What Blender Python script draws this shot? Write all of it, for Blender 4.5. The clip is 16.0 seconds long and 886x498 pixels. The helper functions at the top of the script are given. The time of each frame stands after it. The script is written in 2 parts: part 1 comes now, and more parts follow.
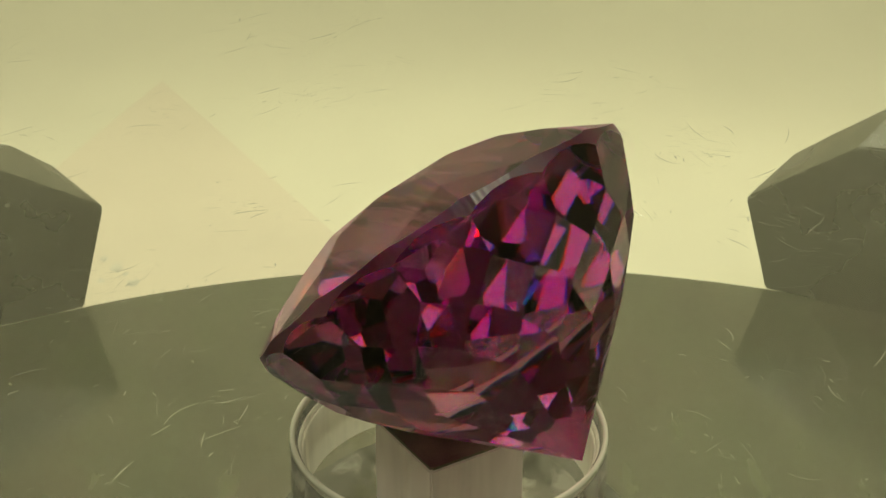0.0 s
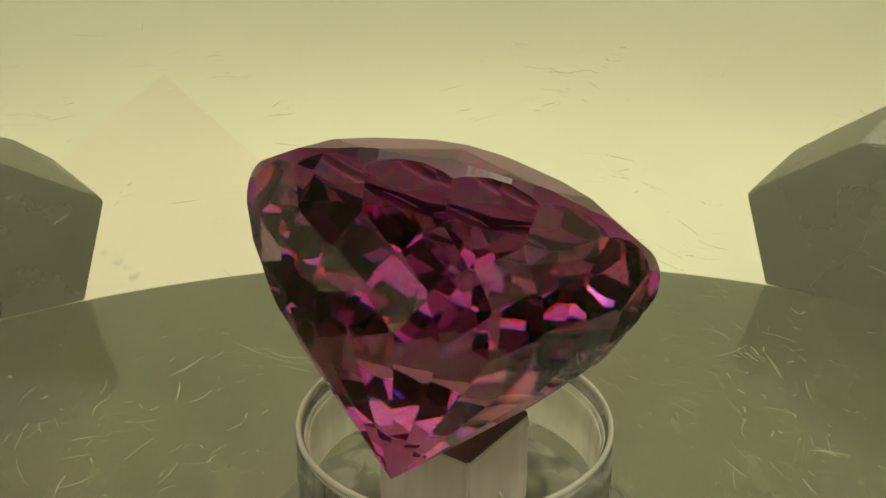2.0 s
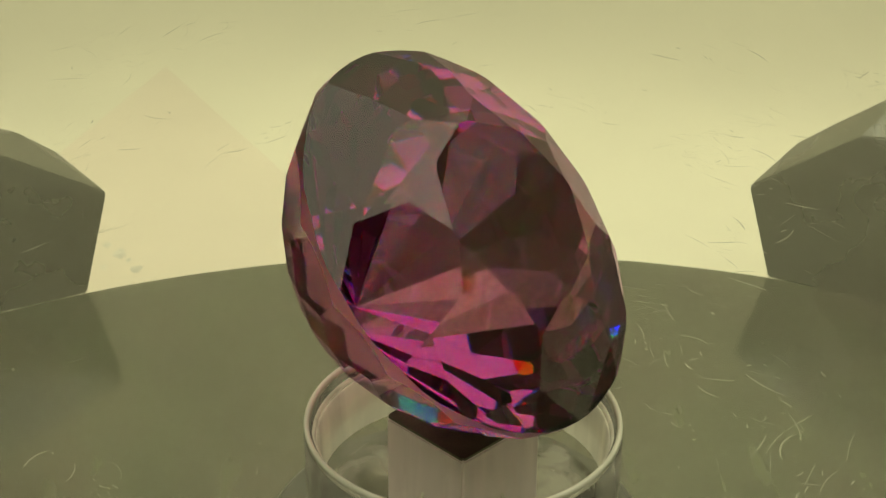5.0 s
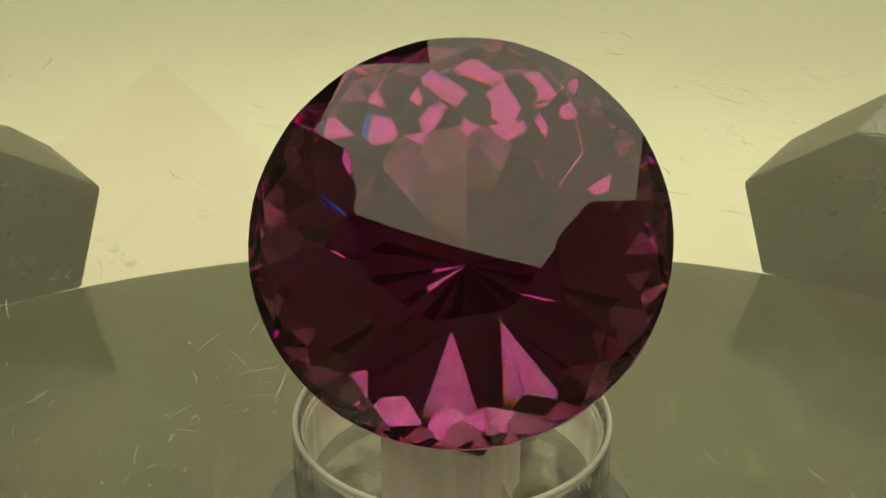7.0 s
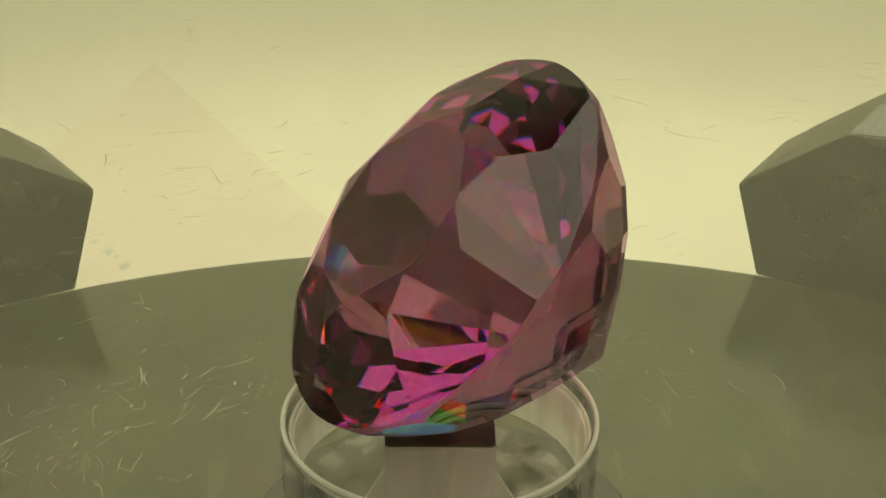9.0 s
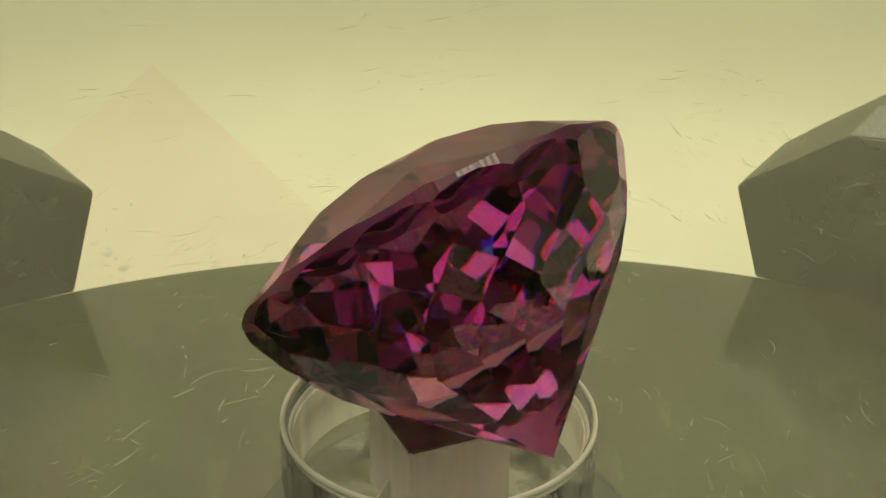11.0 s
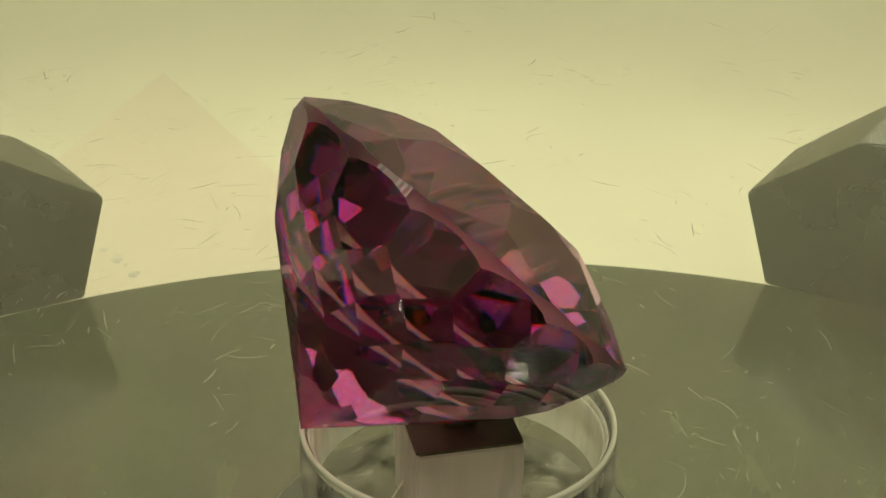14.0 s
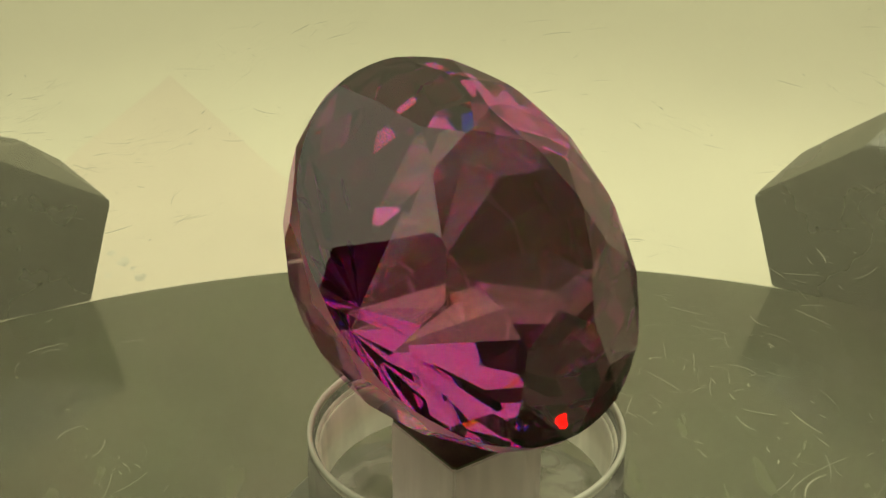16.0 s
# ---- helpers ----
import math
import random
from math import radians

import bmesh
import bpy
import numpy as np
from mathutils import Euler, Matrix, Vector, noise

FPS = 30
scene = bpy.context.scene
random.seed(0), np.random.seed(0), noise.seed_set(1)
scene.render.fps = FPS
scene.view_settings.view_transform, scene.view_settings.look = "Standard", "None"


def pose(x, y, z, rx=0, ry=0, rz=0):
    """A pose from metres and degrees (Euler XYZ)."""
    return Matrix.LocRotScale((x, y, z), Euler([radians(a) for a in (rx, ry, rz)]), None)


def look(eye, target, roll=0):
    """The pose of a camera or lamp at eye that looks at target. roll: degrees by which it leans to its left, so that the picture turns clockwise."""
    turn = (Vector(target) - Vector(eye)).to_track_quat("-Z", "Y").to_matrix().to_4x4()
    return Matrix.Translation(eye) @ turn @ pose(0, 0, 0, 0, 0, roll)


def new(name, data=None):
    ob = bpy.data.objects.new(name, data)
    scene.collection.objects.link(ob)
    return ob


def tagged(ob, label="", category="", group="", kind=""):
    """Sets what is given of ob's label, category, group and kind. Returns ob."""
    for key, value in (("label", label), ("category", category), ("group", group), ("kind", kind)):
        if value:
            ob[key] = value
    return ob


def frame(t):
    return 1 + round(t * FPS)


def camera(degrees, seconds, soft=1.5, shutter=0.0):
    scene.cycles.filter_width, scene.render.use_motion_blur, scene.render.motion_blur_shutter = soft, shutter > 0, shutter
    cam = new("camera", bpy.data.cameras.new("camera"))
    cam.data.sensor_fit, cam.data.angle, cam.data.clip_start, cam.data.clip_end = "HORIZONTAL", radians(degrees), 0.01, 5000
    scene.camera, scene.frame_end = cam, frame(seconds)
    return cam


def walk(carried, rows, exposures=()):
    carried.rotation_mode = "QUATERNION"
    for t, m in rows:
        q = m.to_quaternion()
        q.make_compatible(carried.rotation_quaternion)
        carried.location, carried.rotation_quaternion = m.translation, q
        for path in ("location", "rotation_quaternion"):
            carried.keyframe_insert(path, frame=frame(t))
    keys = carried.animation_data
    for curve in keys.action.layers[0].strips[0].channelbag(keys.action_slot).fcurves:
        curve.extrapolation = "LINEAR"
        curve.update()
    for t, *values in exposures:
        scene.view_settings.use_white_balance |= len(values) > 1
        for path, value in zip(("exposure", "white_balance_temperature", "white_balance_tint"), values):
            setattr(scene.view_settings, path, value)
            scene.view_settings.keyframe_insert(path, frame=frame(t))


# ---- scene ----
# ---- camera ----
# Millimetres; the turntable's axle stands at x = y = 0, the top of its clear plate at z = 0.
MM = 0.001
cam = camera(28, 16.0)
EYE = (-0.62, -70.5, 53.1)
DRIFT = [(0.0, -0.02, 0.01, -0.05),
         (0.5, -0.03, -0.04, -0.17),
         (1.0, -0.02, -0.07, -0.20),
         (1.5, 0.04, -0.12, -0.23),
         (2.0, 0.09, -0.16, -0.22),
         (2.5, 0.17, -0.20, -0.22),
         (3.0, 0.19, -0.25, -0.16),
         (3.5, 0.22, -0.28, -0.16),
         (4.0, 0.21, -0.30, -0.14),
         (6.5, 0.08, -0.54, -0.37),
         (7.0, 0.06, -0.55, -0.38),
         (7.5, 0.02, -0.57, -0.39),
         (8.0, -0.04, -0.57, -0.41),
         (8.5, -0.07, -0.53, -0.45),
         (9.0, -0.11, -0.49, -0.46),
         (11.5, -0.14, -0.42, -0.46),
         (12.0, -0.08, -0.41, -0.47),
         (12.5, 0.00, -0.36, -0.50),
         (13.0, 0.05, -0.31, -0.49),
         (13.5, 0.12, -0.25, -0.45),
         (14.0, 0.16, -0.21, -0.37),
         (14.5, 0.20, -0.20, -0.32),
         (15.0, 0.24, -0.14, -0.31),
         (15.5, 0.30, -0.11, -0.30),
         (16.0, 0.34, -0.11, -0.25)]


def camera_rows():
    return [(t, pose(EYE[0] * MM, EYE[1] * MM, EYE[2] * MM, 90 - 28.0 + up, roll, turn)) for t, turn, up, roll in DRIFT]


walk(cam, camera_rows())

# ---- world and lamps ----
world = bpy.data.worlds.new("room_light")
scene.world = world
world.use_nodes = True
world.node_tree.nodes["Background"].inputs[0].default_value = (0.8, 0.75, 0.5, 1)
world.node_tree.nodes["Background"].inputs[1].default_value = 0.03


def area_lamp(name, eye, target, size, watts, colour=(1.0, 0.94, 0.68)):
    data = bpy.data.lights.new(name, "AREA")
    data.shape, data.size, data.energy, data.color = "DISK", size * MM, watts, colour
    ob = new(name, data)
    ob.matrix_world = look([a * MM for a in eye], [a * MM for a in target])
    return ob


# Two pairs of small LED lamps, and the broad ceiling light of the room.
for spot in ((62, -68, 164), (60, -74, 160), (-98, -64, 144), (-84, -66, 150)):
    area_lamp("led_lamp", spot, (0, 5, 12), 3.2, 0.013, (1.0, 0.96, 0.70))
area_lamp("ceiling_light", (60, 75, 420), (60, 75, 0), 712, 1.58, (0.965, 0.955, 0.64))

# ---- materials ----


def material(name, colour, rough=0.5, metal=0.0, noise_scale=0, spread=0.15, bump=0.0, trans=0.0, ior=1.5):
    m = bpy.data.materials.new(name)
    m.use_nodes = True
    nt = m.node_tree
    b = nt.nodes["Principled BSDF"]
    b.inputs["Base Color"].default_value = (*colour, 1)
    b.inputs["Roughness"].default_value = rough
    b.inputs["Metallic"].default_value = metal
    b.inputs["Transmission Weight"].default_value = trans
    b.inputs["IOR"].default_value = ior
    if noise_scale:
        tc = nt.nodes.new("ShaderNodeTexCoord")
        big, fine = nt.nodes.new("ShaderNodeTexNoise"), nt.nodes.new("ShaderNodeTexNoise")
        big.inputs["Scale"].default_value, fine.inputs["Scale"].default_value = noise_scale, noise_scale * 14
        big.inputs["Detail"].default_value = fine.inputs["Detail"].default_value = 5
        mix = nt.nodes.new("ShaderNodeMath")
        mix.operation = "MULTIPLY_ADD"
        mix.inputs[1].default_value = 0.35
        ramp = nt.nodes.new("ShaderNodeMapRange")
        ramp.inputs[1].default_value, ramp.inputs[2].default_value = 0.45, 0.9
        ramp.inputs[3].default_value, ramp.inputs[4].default_value = 1 - spread, 1 + spread
        tint = nt.nodes.new("ShaderNodeVectorMath")
        tint.operation = "SCALE"
        tint.inputs[0].default_value = colour
        for n in (big, fine):
            nt.links.new(tc.outputs["Object"], n.inputs["Vector"])
        nt.links.new(fine.outputs[0], mix.inputs[0])
        nt.links.new(big.outputs[0], mix.inputs[2])
        nt.links.new(mix.outputs[0], ramp.inputs[0])
        nt.links.new(ramp.outputs[0], tint.inputs["Scale"])
        nt.links.new(tint.outputs[0], b.inputs["Base Color"])
        polish = nt.nodes.new("ShaderNodeMapRange")
        polish.inputs[1].default_value, polish.inputs[2].default_value = 0.45, 0.9
        polish.inputs[3].default_value, polish.inputs[4].default_value = rough * (1 - spread * 0.5), min(1, rough * (1 + spread * 1.6))
        nt.links.new(mix.outputs[0], polish.inputs[0])
        nt.links.new(polish.outputs[0], b.inputs["Roughness"])
        if bump:
            bm_ = nt.nodes.new("ShaderNodeBump")
            bm_.inputs["Strength"].default_value, bm_.inputs["Distance"].default_value = bump, 0.0002
            nt.links.new(mix.outputs[0], bm_.inputs["Height"])
            nt.links.new(bm_.outputs[0], b.inputs["Normal"])
    return m


cream_paper = material("cream_paper", (0.80, 0.77, 0.62), 0.8, 0, 25, 0.05, 0.1)


def scuffed(name, green, brown, rough, ior, scale):
    """Glossy plastic with cloudy green and brown patches, fine scuffs and specks of dust."""
    m = material(name, green, rough, 0, 0, 0, 0, 0, ior)
    nt = m.node_tree
    b = nt.nodes["Principled BSDF"]
    tc = nt.nodes.new("ShaderNodeTexCoord")

    def noise_map(size, low, high, stretch=(1, 1, 1), detail=4, warp=0.0):
        place, grain, span = (nt.nodes.new(k) for k in ("ShaderNodeMapping", "ShaderNodeTexNoise", "ShaderNodeMapRange"))
        place.inputs["Scale"].default_value = stretch
        grain.inputs["Scale"].default_value, grain.inputs["Detail"].default_value, grain.inputs["Distortion"].default_value = size, detail, warp
        span.inputs[1].default_value, span.inputs[2].default_value = low, high
        nt.links.new(tc.outputs["Object"], place.inputs[0])
        nt.links.new(place.outputs[0], grain.inputs["Vector"])
        nt.links.new(grain.outputs[0], span.inputs[0])
        return span.outputs[0]

    def blend(factor, first, second):
        mix = nt.nodes.new("ShaderNodeMix")
        mix.data_type = "RGBA"
        for slot, value in ((0, factor), (6, first), (7, second)):
            if isinstance(value, tuple):
                mix.inputs[slot].default_value = (*value, 1)
            else:
                nt.links.new(value, mix.inputs[slot])
        return mix.outputs[2]

    patches = blend(noise_map(scale, 0.36, 0.64, warp=0.8), green, brown)
    darker = blend(noise_map(scale * 3.2, 0.45, 0.8, (1, 0.7, 1), 6), patches, tuple(c * 0.45 for c in green))
    scuff = blend(noise_map(scale * 13, 0.5, 0.85, (1, 0.22, 1), 8, 0.2), darker, tuple(c * 1.5 for c in green))
    dust = blend(noise_map(scale * 45, 0.74, 0.82, (1, 1, 1), 2), scuff, (0.32, 0.30, 0.20))
    nt.links.new(dust, b.inputs["Base Color"])
    gloss = nt.nodes.new("ShaderNodeMath")
    gloss.operation, gloss.inputs[1].default_value, gloss.inputs[2].default_value = "MULTIPLY_ADD", rough * 1.6, rough * 0.6
    nt.links.new(noise_map(scale * 2, 0.3, 0.75, (1, 0.6, 1), 6), gloss.inputs[0])
    nt.links.new(gloss.outputs[0], b.inputs["Roughness"])
    relief = nt.nodes.new("ShaderNodeBump")
    relief.inputs["Strength"].default_value, relief.inputs["Distance"].default_value = 0.06, 0.0002
    nt.links.new(noise_map(scale * 9, 0.0, 1.0, (1, 0.3, 1), 8), relief.inputs["Height"])
    nt.links.new(relief.outputs[0], b.inputs["Normal"])
    return m


grey_plastic = scuffed("grey_plastic", (0.044, 0.053, 0.025), (0.058, 0.048, 0.031), 0.085, 1.87, 42)
grey_block = scuffed("grey_block", (0.036, 0.039, 0.022), (0.043, 0.038, 0.025), 0.2, 2.6, 70)
dark_hub = material("dark_hub", (0.05, 0.05, 0.04), 0.4)
acrylic = material("acrylic", (0.98, 0.98, 0.95), 0.02, 0, 0, 0, 0, 1.0, 1.49)
frosted = material("frosted_acrylic", (0.95, 0.94, 0.82), 0.08, 0, 0, 0, 0, 0.12, 1.6)


def milky(name, colour, share, rough, streak=0.0):
    """Clear acrylic with a share of light that passes through it scattered; streak: how far upright streaks vary that share."""
    m = material(name, colour, rough, 0, 0, 0, 0, 1.0, 1.28)
    nt = m.node_tree
    milk, mix = nt.nodes.new("ShaderNodeBsdfTranslucent"), nt.nodes.new("ShaderNodeMixShader")
    matt, both = nt.nodes.new("ShaderNodeBsdfDiffuse"), nt.nodes.new("ShaderNodeAddShader")
    for haze in (milk, matt):
        haze.inputs["Color"].default_value = (*(c * 0.5 for c in colour), 1)
    nt.links.new(milk.outputs[0], both.inputs[0])
    nt.links.new(matt.outputs[0], both.inputs[1])
    mix.inputs[0].default_value = share
    if streak:
        tc, flat, grain, span = (nt.nodes.new(k) for k in ("ShaderNodeTexCoord", "ShaderNodeMapping", "ShaderNodeTexNoise", "ShaderNodeMapRange"))
        flat.inputs["Scale"].default_value = (1, 1, 0.12)
        grain.inputs["Scale"].default_value, grain.inputs["Detail"].default_value, grain.inputs["Distortion"].default_value = 420, 3, 0.6
        span.inputs[1].default_value, span.inputs[2].default_value = 0.38, 0.62
        span.inputs[3].default_value, span.inputs[4].default_value = max(0, share - streak), min(1, share + streak)
        nt.links.new(tc.outputs["Object"], flat.inputs[0])
        nt.links.new(flat.outputs[0], grain.inputs["Vector"])
        nt.links.new(grain.outputs[0], span.inputs[0])
        nt.links.new(span.outputs[0], mix.inputs[0])
    nt.links.new(nt.nodes["Principled BSDF"].outputs[0], mix.inputs[1])
    nt.links.new(both.outputs[0], mix.inputs[2])
    nt.links.new(mix.outputs[0], nt.nodes["Material Output"].inputs["Surface"])
    return m


cup_acrylic = milky("cup_acrylic", (0.97, 0.96, 0.90), 0.09, 0.02, 0.09)
light_streak_acrylic = milky("light_streak_acrylic", (0.97, 0.95, 0.86), 0.84, 0.05, 0.16)
lightener_acrylic = milky("lightener_acrylic", (0.95, 0.93, 0.82), 0.2, 0.1, 0.2)
post_acrylic = milky("post_acrylic", (0.98, 0.93, 0.92), 0.84, 0.06, 0.14)
# Opaque dark tone in place of the dim view down through clear acrylic.
dark_stand_in = material("dark_stand_in", (0.12, 0.125, 0.075), 0.4, 0, 500, 0.4, 0.02, 0, 1.35)
pale_paper = material("pale_paper", (0.755, 0.683, 0.555), 0.8, 0, 60, 0.05, 0.1)


def gem_material(name, rough, fluted=False):
    """Purple stone with dispersion: red, green and blue bend differently. A fluted girdle has fine upright ribs."""
    m = bpy.data.materials.new(name)
    m.use_nodes = True
    nt = m.node_tree
    out = nt.nodes["Material Output"]
    nt.nodes.remove(nt.nodes["Principled BSDF"])
    shaders, last = [], None
    for colour, ior in (((GEM_TINT[0], 0, 0, 1), GEM_IOR - GEM_FIRE), ((0, GEM_TINT[1], 0, 1), GEM_IOR), ((0, 0, GEM_TINT[2], 1), GEM_IOR + GEM_FIRE)):
        g = nt.nodes.new("ShaderNodeBsdfRefraction")
        g.inputs["Color"].default_value, g.inputs["Roughness"].default_value, g.inputs["IOR"].default_value = colour, rough, ior
        shaders.append(g)
        if last:
            add = nt.nodes.new("ShaderNodeAddShader")
            nt.links.new(last, add.inputs[0])
            nt.links.new(g.outputs[0], add.inputs[1])
            last = add.outputs[0]
        else:
            last = g.outputs[0]
    gloss, mix, edge = nt.nodes.new("ShaderNodeBsdfGlossy"), nt.nodes.new("ShaderNodeMixShader"), nt.nodes.new("ShaderNodeFresnel")
    gloss.inputs["Roughness"].default_value, edge.inputs["IOR"].default_value = rough, GEM_IOR
    shaders.append(gloss)
    depth = nt.nodes.new("ShaderNodeMix")
    depth.data_type = "RGBA"
    depth.inputs[6].default_value, depth.inputs[7].default_value = (0.85, 0.85, 0.85, 1), (*GEM_INNER, 1)
    nt.links.new(edge.outputs[0], depth.inputs[0])
    nt.links.new(depth.outputs[2], gloss.inputs["Color"])
    nt.links.new(edge.outputs[0], mix.inputs[0])
    nt.links.new(last, mix.inputs[1])
    nt.links.new(gloss.outputs[0], mix.inputs[2])
    nt.links.new(mix.outputs[0], out.inputs["Surface"])
    if fluted:
        tc, xyz, turn, many, wave, relief = (nt.nodes.new(k) for k in ("ShaderNodeTexCoord", "ShaderNodeSeparateXYZ", "ShaderNodeMath", "ShaderNodeMath", "ShaderNodeMath", "ShaderNodeBump"))
        turn.operation, many.operation, wave.operation = "ARCTAN2", "MULTIPLY", "SINE"
        many.inputs[1].default_value = 190
        relief.inputs["Strength"].default_value, relief.inputs["Distance"].default_value = 0.045, 0.00005
        nt.links.new(tc.outputs["Object"], xyz.inputs[0])
        nt.links.new(xyz.outputs["Y"], turn.inputs[0])
        nt.links.new(xyz.outputs["X"], turn.inputs[1])
        nt.links.new(turn.outputs[0], many.inputs[0])
        nt.links.new(many.outputs[0], wave.inputs[0])
        nt.links.new(wave.outputs[0], relief.inputs["Height"])
        for g in shaders:
            nt.links.new(relief.outputs[0], g.inputs["Normal"])
    return m


GEM_TINT, GEM_INNER = (0.70, 0.405, 0.545), (0.85, 0.52, 0.83)
GEM_IOR, GEM_FIRE = 1.76, 0.011
gem_stone = gem_material("gem_stone", 0.0)
gem_girdle = gem_material("gem_girdle", 0.28, True)


def scratch_material():
    m = material("scratched_acrylic", (0.95, 0.92, 0.74), 0.6)
    nt = m.node_tree
    clear, mix = nt.nodes.new("ShaderNodeBsdfTransparent"), nt.nodes.new("ShaderNodeMixShader")
    mix.inputs[0].default_value = 0.32
    nt.links.new(clear.outputs[0], mix.inputs[1])
    nt.links.new(nt.nodes["Principled BSDF"].outputs[0], mix.inputs[2])
    nt.links.new(mix.outputs[0], nt.nodes["Material Output"].inputs["Surface"])
    return m


scratched = scratch_material()


def part(name, bm, mat, parent, label=""):
    me = bpy.data.meshes.new(name)
    bm.to_mesh(me)
    bm.free()
    me.materials.append(mat)
    ob = new(name, me)
    if parent:
        ob.parent = parent
    if label:
        tagged(ob, label)
    return ob


def lathe(profile, n=96):
    """A closed ring of (radius, height) turned about z, in millimetres."""
    bm = bmesh.new()
    rings = [[bm.verts.new((r * MM * math.cos(2 * math.pi * k / n), r * MM * math.sin(2 * math.pi * k / n), z * MM)) for k in range(n)] for r, z in profile]
    for a, b in zip(rings, rings[1:] + rings[:1]):
        for k in range(n):
            f = bm.faces.new((a[k], a[(k + 1) % n], b[(k + 1) % n], b[k]))
            f.smooth = True
    bmesh.ops.recalc_face_normals(bm, faces=bm.faces)
    return bm


def solid_disc(radius, z0, z1, bevel=0.3, n=160):
    bm = bmesh.new()
    prof = [(radius - bevel, z0), (radius, z0 + bevel), (radius, z1 - bevel), (radius - bevel, z1)]
    rings = [[bm.verts.new((r * MM * math.cos(2 * math.pi * k / n), r * MM * math.sin(2 * math.pi * k / n), z * MM)) for k in range(n)] for r, z in prof]
    for a, b in zip(rings, rings[1:]):
        for k in range(n):
            bm.faces.new((a[k], a[(k + 1) % n], b[(k + 1) % n], b[k]))
    bm.faces.new(rings[0][::-1])
    bm.faces.new(rings[-1])
    return bm


# ---- the gem ----
def gem_mesh(r=9.5):
    """A round brilliant with a deep pavilion: a block cut by tiers of planes (tilt, reach at the girdle or along the axis, count, first angle)."""
    bm = bmesh.new()
    bmesh.ops.create_cube(bm, size=4)

    def cut(tilt, point, count, first):
        for k in range(count):
            a = math.radians(first + 360 * k / count)
            t = math.radians(abs(tilt))
            n = Vector((math.sin(t) * math.cos(a), math.sin(t) * math.sin(a), math.cos(t) * (1 if tilt >= 0 else -1)))
            p = Vector((point[0] * math.cos(a), point[0] * math.sin(a), point[1]))
            geom = bm.verts[:] + bm.edges[:] + bm.faces[:]
            got = bmesh.ops.bisect_plane(bm, geom=geom, dist=1e-5, plane_co=p, plane_no=n, clear_outer=True)
            edges = [e for e in got["geom_cut"] if isinstance(e, bmesh.types.BMEdge)]
            if edges:
                bmesh.ops.contextual_create(bm, geom=edges)
            bm.normal_update()

    cut(0, (0, 0.294), 1, 0)
    cut(90, (1.0, 0), 64, 0)
    cut(27.8, (0.99, 0.02), 8, 0)
    cut(35.5, (1.0, 0.006), 16, 11.25)
    cut(17, (0.445, 0.294), 8, 22.5)
    cut(-66, (1.0, -0.02), 16, 11.25)
    cut(-56, (0.86, -0.33), 16, 0)
    cut(-48, (0.745, -0.485), 16, 11.25)
    cut(-43, (0.0, -1.20), 16, 0)
    bmesh.ops.dissolve_degenerate(bm, dist=1e-5, edges=bm.edges)
    bmesh.ops.scale(bm, vec=(r * MM,) * 3, verts=bm.verts)
    bmesh.ops.recalc_face_normals(bm, faces=bm.faces)
    return bm


def gem_parts():
    """The stone, split where a cutter names it: table, crown, girdle and pavilion."""
    gem = tagged(new("gemstone"), "large round faceted purple gemstone lying on a clear post", "gemstone")
    for name, low, high, mat, label in (("table", 0.985, 2, gem_stone, "flat octagonal table facet"), ("crown", 0.05, 0.985, gem_stone, "faceted purple crown"),
                                        ("girdle", -0.05, 0.05, gem_girdle, "thin frosted girdle"), ("pavilion", -2, -0.05, gem_stone, "deep pointed pavilion of small facets")):
        bm = gem_mesh()
        bm.normal_update()
        bmesh.ops.delete(bm, geom=[f for f in bm.faces if not low < f.normal.z <= high], context="FACES")
        part(name, bm, mat, gem, label)
    return gem


gem = gem_parts()


def pits(r=9.5):
    """Tiny dark pits and dust on the facets round the point of the stone."""
    rnd = random.Random(3)
    bm = bmesh.new()
    slope = radians(43)
    for k in range(46):
        a = radians(22.5 * rnd.randrange(16)) + rnd.gauss(0, 0.03)
        d = rnd.uniform(0.06, 0.2) if k < 26 else rnd.uniform(0.2, 0.5)
        out = Vector((math.cos(a), math.sin(a), 0))
        side, along = Vector((-out.y, out.x, 0)), (out * math.cos(slope) + Vector((0, 0, math.sin(slope)))).normalized()
        mid = (out * d + Vector((0, 0, -1.20 + d * math.tan(slope)))) * r + side.cross(along).normalized() * -0.004 * (1 if side.cross(along).z > 0 else -1)
        w = rnd.uniform(0.02, 0.055) * (1 if k < 26 else 0.6)
        ring = [bm.verts.new((mid + (side * math.cos(q) * rnd.uniform(0.5, 1.2) + along * math.sin(q) * rnd.uniform(0.4, 1.3)) * w) * MM) for q in (0, 1.2, 2.4, 3.7, 5.0)]
        bm.faces.new(ring)
    return bm


tagged(part("surface_pits", pits(), dark_hub, gem, "tiny dark pits and dust near the point"), kind="stuff")

# ---- holder ----
holder = tagged(new("gem_holder"), "clear acrylic cup with a square post that carries the gemstone", "holder")
cup = part("cup", lathe([(7.58, 0.02), (7.58, 5.7), (7.2, 5.7), (7.05, 1.2), (6.4, 0.9), (0.05, 0.9), (0.05, 0.02)]), cup_acrylic, holder, "clear acrylic round cup")
rim = part("rim", lathe([(7.58, 5.72), (7.55, 5.95), (7.48, 6.02), (7.34, 5.97), (7.26, 5.72)]), frosted, cup, "pale polished rim")
lip = part("inner_lip", lathe([(7.19, 5.1), (7.19, 5.3), (7.08, 5.35), (7.0, 5.25), (7.0, 5.12)]), light_streak_acrylic, cup, "thin pale inner lip")


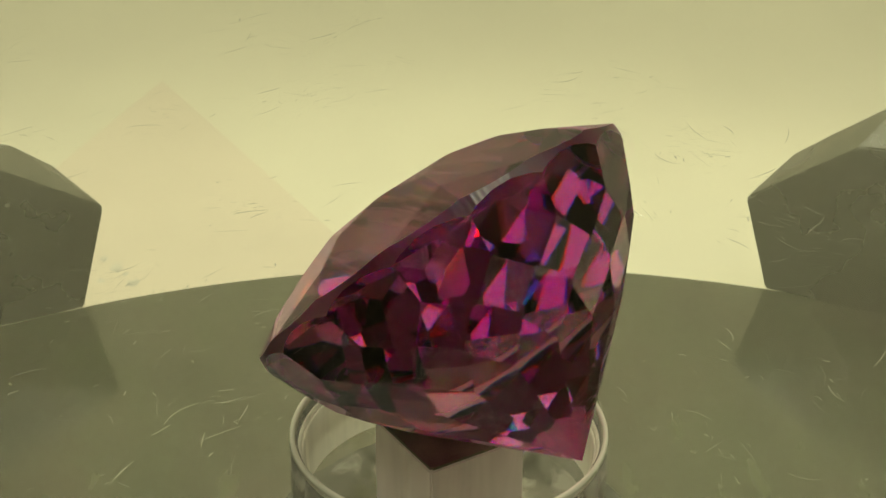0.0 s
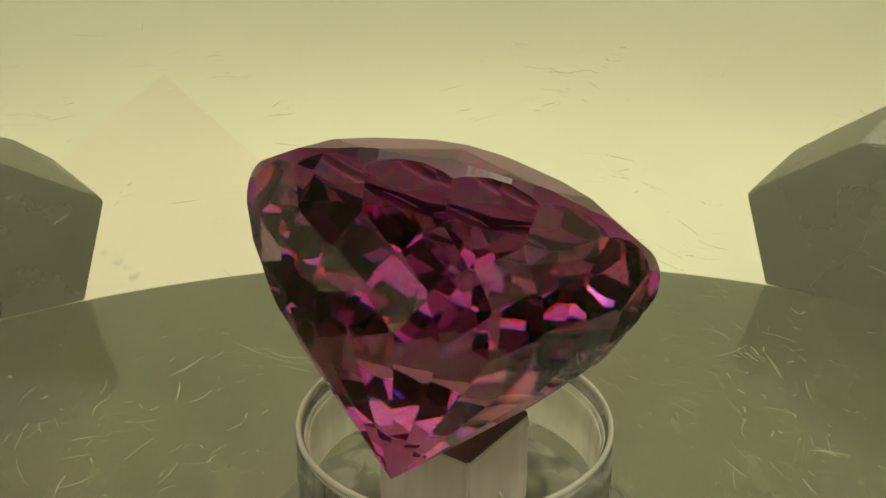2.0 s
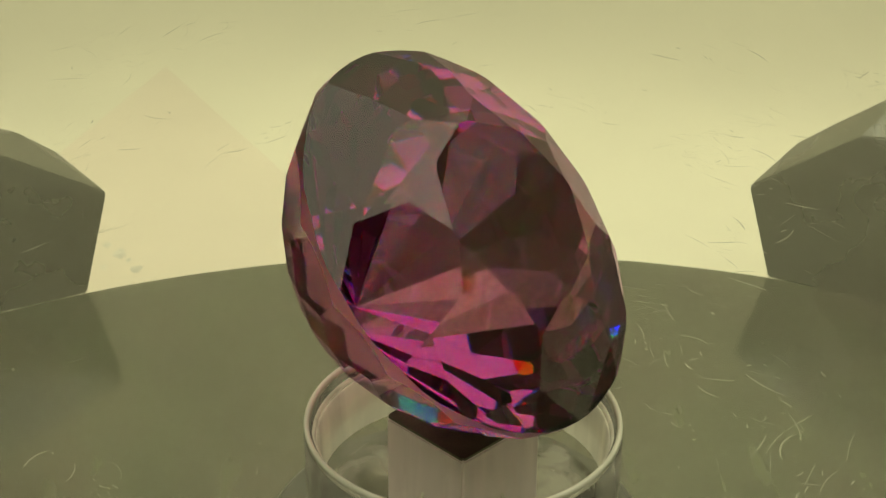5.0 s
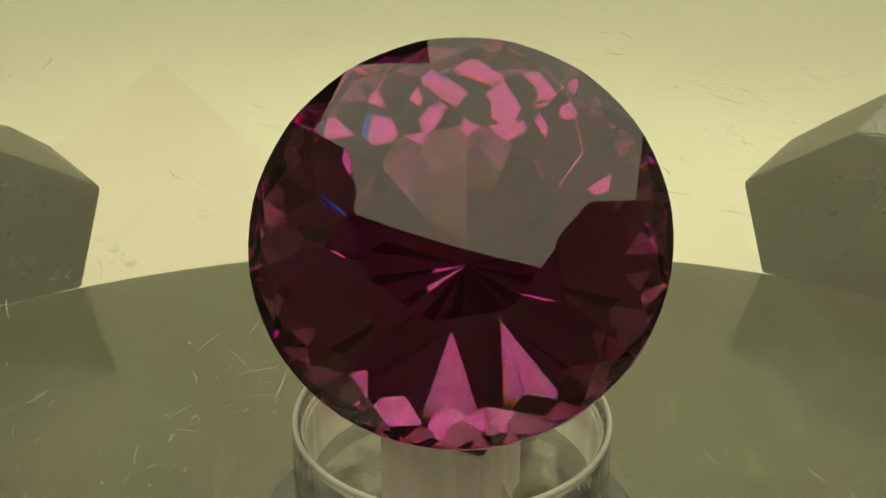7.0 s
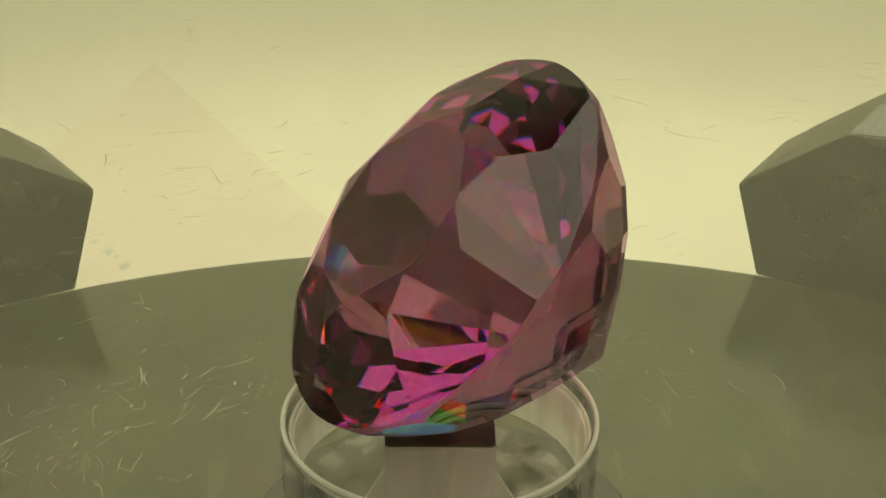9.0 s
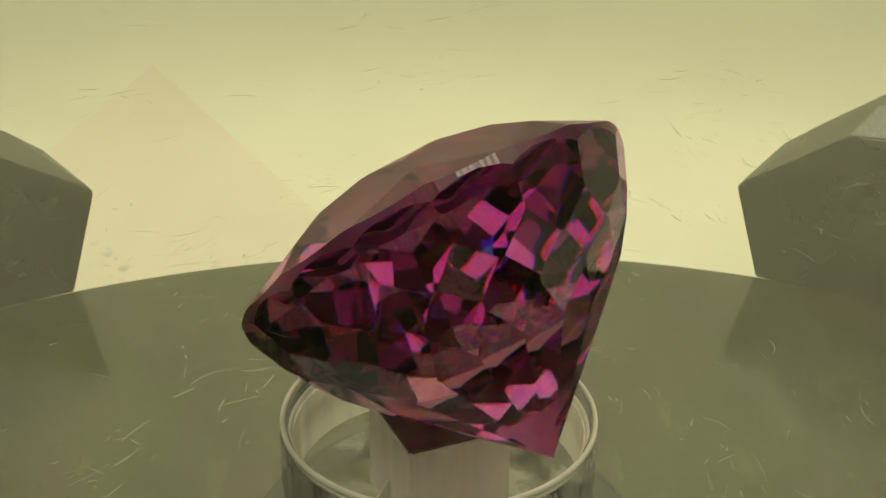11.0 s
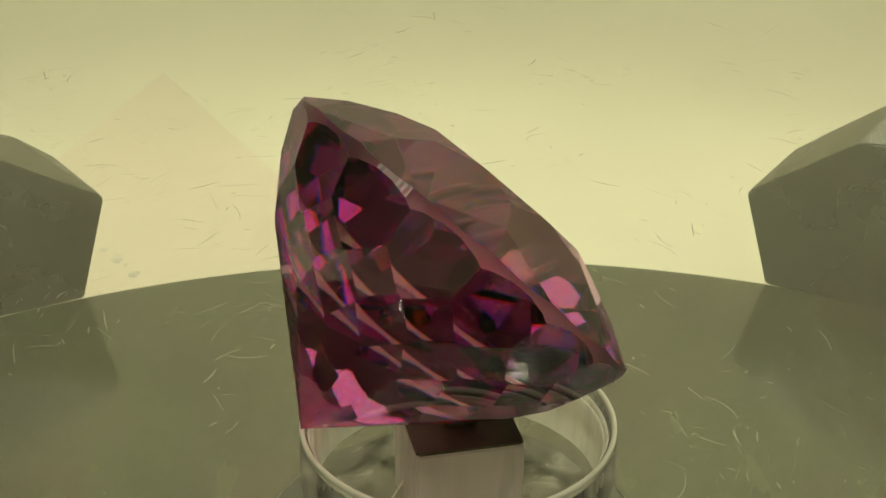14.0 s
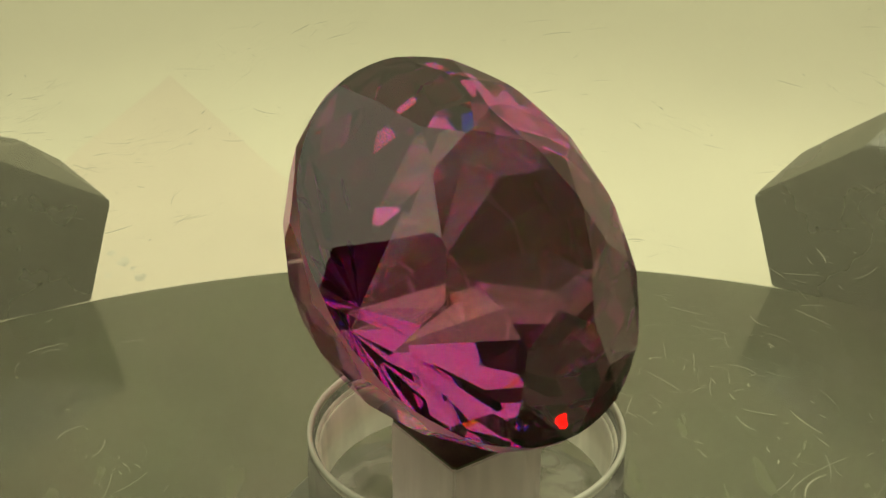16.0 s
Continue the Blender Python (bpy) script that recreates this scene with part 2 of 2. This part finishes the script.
def square_post(half=2.6, z0=1.03, z1=5.9):
    bm = bmesh.new()
    bmesh.ops.create_cube(bm, size=1)
    bmesh.ops.scale(bm, vec=(2 * half * MM, 2 * half * MM, (z1 - z0) * MM), verts=bm.verts)
    bmesh.ops.translate(bm, vec=(0, 0, (z0 + z1) / 2 * MM), verts=bm.verts)
    bmesh.ops.bevel(bm, geom=bm.edges[:], offset=0.12 * MM, segments=2, affect="EDGES")
    return bm


# Added sleeve; its upright streaks imitate light refracted in the clear cup wall.
streak_liner = part("streak_liner", lathe([(7.0, 2.2), (7.04, 5.05), (6.9, 5.05), (6.82, 2.2)]), light_streak_acrylic, cup, "pale inner wall with painted streaks of refracted light")
# Added disc that lightens the cup's floor where the stone's shadow falls too dark.
floor_lightener = part("floor_lightener", lathe([(6.9, 0.92), (6.9, 1.02), (0.05, 1.02), (0.05, 0.92)]), lightener_acrylic, cup, "cloudy disc added to lighten the cup's floor")
post = part("post", square_post(), post_acrylic, holder, "pale translucent square post")
# Dark cap paints the dimness seen through the post's clear top.
post_top = part("top", square_post(2.56, 5.91, 6.02), dark_stand_in, post, "dark cap standing in for the dim view through the post's clear top")


def reflection_fin():
    """A thin upright web between a face of the post and the floor of the cup, in place of a bright reflection."""
    bm = bmesh.new()
    outline = [(2.64, 1.05), (3.7, 1.05), (3.55, 1.25), (2.64, 2.9)]
    sides = [[bm.verts.new((x * MM, y * MM, z * MM)) for x, z in outline] for y in (-0.08, 0.08)]
    bm.faces.new(sides[0])
    bm.faces.new(sides[1][::-1])
    for j in range(4):
        k = (j + 1) % 4
        bm.faces.new((sides[0][k], sides[0][j], sides[1][j], sides[1][k]))
    bmesh.ops.recalc_face_normals(bm, faces=bm.faces)
    return bm


# Pale webs added to imitate bright reflections at the post's foot.
for quarter in range(4):
    web = part("reflection_fin", reflection_fin(), frosted, post)
    web.rotation_euler.z = quarter * math.pi / 2
# Added filler, so that the stone doesn't float above the post.
pad = part("pad", square_post(0.8, 6.03, 7.28), dark_stand_in, post, "small dark pad added to fill the gap under the stone")

# ---- turntable ----
turntable = tagged(new("turntable"), "clear scratched acrylic turntable plate on a dark hub", "turntable")
plate = part("plate", solid_disc(112, -1.0, 0.0), acrylic, turntable, "clear scratched acrylic plate")
hub = part("hub", solid_disc(9.4, -15.98, -1.02), dark_hub, turntable, "dark grey round hub")
for ob in (plate, cup, rim, lip, streak_liner, floor_lightener, post, pad):
    ob.visible_shadow = False


def scratches(count=3200):
    rnd = random.Random(7)
    bm = bmesh.new()
    nests = [(rnd.uniform(12, 66) if j % 5 else rnd.uniform(60, 95), rnd.uniform(0, 2 * math.pi), rnd.uniform(-0.7, 0.7)) for j in range(170)]
    for k in range(count):
        r, a, lean = nests[rnd.randrange(len(nests))]
        r, a = r + rnd.gauss(0, 2.2), a + rnd.gauss(0, 3.0) / r
        heading = a + math.pi / 2 + lean + rnd.gauss(0, 0.35) if rnd.random() < 0.85 else rnd.uniform(0, math.pi)
        length = rnd.uniform(0.1, 0.7) if rnd.random() < 0.72 else rnd.uniform(0.7, 2.8)
        wide, bend = 0.009 + 0.026 * rnd.random() ** 2.6, rnd.gauss(0, 0.1)
        x, y = r * math.cos(a), r * math.sin(a)
        row, n = [], 6
        for j in range(n + 1):
            h = heading + bend * (j - n / 2)
            w = wide * (0.25 + math.sin(math.pi * (j + 0.3) / (n + 0.6)))
            row.append((bm.verts.new(((x - w * math.sin(h)) * MM, (y + w * math.cos(h)) * MM, 0.006 * MM)), bm.verts.new(((x + w * math.sin(h)) * MM, (y - w * math.cos(h)) * MM, 0.006 * MM))))
            x, y = x + math.cos(h) * length / n, y + math.sin(h) * length / n
        for p, q in zip(row, row[1:]):
            bm.faces.new((p[0], p[1], q[1], q[0]))
    bmesh.ops.recalc_face_normals(bm, faces=bm.faces)
    return bm


marks = tagged(part("surface_wear", scratches(), scratched, plate, "pale fine scratches"), kind="stuff")
marks.visible_shadow = False

BASE_Z, FLOOR_Z = -16.0, -25.0
base = tagged(part("pedestal", solid_disc(74.2, FLOOR_Z, BASE_Z, 0.3, 260), grey_plastic, None), "round glossy grey-green plastic pedestal under the turntable", "pedestal")
base.location = (2.1 * MM, -18.6 * MM, 0)


def faceted_block(corners, label):
    """A many-sided grey block, wider above its foot, standing on the pedestal."""
    bm = bmesh.new()
    for c in corners:
        bm.verts.new([a * MM for a in c])
    bmesh.ops.convex_hull(bm, input=bm.verts[:])
    bmesh.ops.dissolve_limit(bm, angle_limit=radians(3), verts=bm.verts, edges=bm.edges)
    bmesh.ops.bevel(bm, geom=bm.edges[:], offset=0.12 * MM, segments=2, affect="EDGES")
    bmesh.ops.recalc_face_normals(bm, faces=bm.faces)
    return tagged(part("faceted_block", bm, grey_block, None), label, "block", "blocks on the pedestal")


Z = BASE_Z - 0.03
faceted_block([(24.9, 51.8, Z), (22.9, 52.6, -8.4), (30.4, 49.8, -2.9), (44, 43.5, -1.6), (36.5, 55.5, -1.6), (27.2, 57, -6.8), (29.9, 56, -4.6),
               (34.9, 54.2, -0.8), (31, 48.9, Z), (44, 42.4, Z), (41, 60, -9), (27, 58, Z), (38, 60, Z)], "grey-green faceted block on the pedestal's edge")
faceted_block([(-28.3, 48.8, Z), (-26.2, 49.6, -7.7), (-33.6, 46.9, -3.2), (-47, 40.5, -1.6), (-41, 51.4, -2.0), (-30.7, 53.9, -6.4), (-33.5, 52.9, -4.2),
               (-36, 52.2, -3.6), (-34, 45.7, Z), (-47, 39.2, Z), (-44, 56, -9), (-30, 55, Z), (-41, 57, Z)], "grey-green faceted block on the pedestal's edge")


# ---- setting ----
# Tones of the added, unseen enclosure, set by how dark the gem's reflections look.
unseen_side = material("unseen_side", (0.28, 0.26, 0.19), 0.8, 0, 12, 0.1)
unseen_dark = material("unseen_dark", (0.13, 0.12, 0.085), 0.8, 0, 12, 0.1)


def sheet(name, size, loc, rot, label):
    bm = bmesh.new()
    bmesh.ops.create_cube(bm, size=1)
    bmesh.ops.scale(bm, vec=[s * MM for s in size], verts=bm.verts)
    ob = part(name, bm, cream_paper, None)
    ob.matrix_world = pose(*[a * MM for a in loc], *rot)
    return tagged(ob, label, name, kind="structure")


sheet("floor", (900, 900, 8), (0, -82, FLOOR_Z - 4.02), (0, 0, 0), "cream paper covered table top")
# Out of view; leans back to catch light and brighten the plate's reflections.
sheet("wall_north", (900, 8, 560), (0, 350, 226), (-25, 0, 0), "plain cream unseen backdrop leaning back to brighten reflections")


# Walls out of view, added to shape what the gem and blocks reflect.
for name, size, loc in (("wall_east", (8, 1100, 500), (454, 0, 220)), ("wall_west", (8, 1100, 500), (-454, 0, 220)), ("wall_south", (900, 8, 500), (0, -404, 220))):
    ob = sheet(name, size, loc, (0, 0, 0), "plain unseen wall added round the table to darken reflections")
    ob.data.materials[0] = unseen_dark if name == "wall_south" else unseen_side


sheet("ceiling", (916, 900, 8), (0, 38, 475), (0, 0, 0), "plain unseen ceiling added to darken reflections").data.materials[0] = unseen_dark


def flat_piece(corners, thick):
    bm = bmesh.new()
    f = bm.faces.new([bm.verts.new((x * MM, y * MM, 0)) for x, y in corners])
    up = bmesh.ops.extrude_face_region(bm, geom=[f])["geom"]
    bmesh.ops.translate(bm, vec=(0, 0, thick * MM), verts=[v for v in up if isinstance(v, bmesh.types.BMVert)])
    bmesh.ops.recalc_face_normals(bm, faces=bm.faces)
    return bm


note = tagged(part("paper_sheet", flat_piece([(-32.2, 115.5), (-46, 74), (-30, 58), (-6, 70)], 0.08), pale_paper, None), "pale pinkish sheet of thin paper lying on the table", "paper")
note.location.z = (FLOOR_Z + 0.004) * MM


def smudge(x, y, rx, ry, seed):
    rnd = random.Random(seed)
    ring = [(x + rx * rnd.uniform(0.6, 1.1) * math.cos(a / 14 * 2 * math.pi), y + ry * rnd.uniform(0.6, 1.1) * math.sin(a / 14 * 2 * math.pi)) for a in range(14)]
    ob = part("ink_smudge", flat_piece(ring, 0.01), smudge_ink, None)
    ob.location.z = (FLOOR_Z + 0.09) * MM
    return tagged(ob, "faint bluish-grey smudge on the pale paper", "smudge", "smudges on the paper")


smudge_ink = material("smudge_ink", (0.64, 0.61, 0.52), 0.8, 0, 400, 0.3)
for args in ((-28.2, 68.6, 0.7, 0.9, 1), (-30.2, 71.5, 0.6, 1.2, 2), (-31.2, 69.0, 0.35, 0.6, 3), (-31.6, 73.2, 0.5, 0.6, 4), (-29.2, 70.2, 0.3, 0.5, 5)):
    smudge(*args)


# ---- movement ----
TURN_RATE = -33.51


def motions():
    rows_gem, rows_holder, rows_plate = [], [], []
    for k in range(0, 33):
        t = k * 0.5
        turn = pose(0, 0, 0, 0, 0, (t - 1.45) * TURN_RATE)
        seat = pose(0, 0, 0, 0, 0, -2.565 * TURN_RATE) @ pose(0.542 * MM, 0.38 * MM, 15.646 * MM, -4.317, 0, 0) @ pose(0, 0, 0, 0, 46.963, 0)
        rows_gem.append((t, turn @ seat @ pose(0, 0, 0, 0, 0, -48.36)))
        rows_holder.append((t, turn @ pose(-0.09 * MM, 0.29 * MM, 0, 0, 0, -16.6)))
        rows_plate.append((t, turn))
    walk(gem, rows_gem)
    walk(holder, rows_holder)
    walk(turntable, rows_plate)


motions()
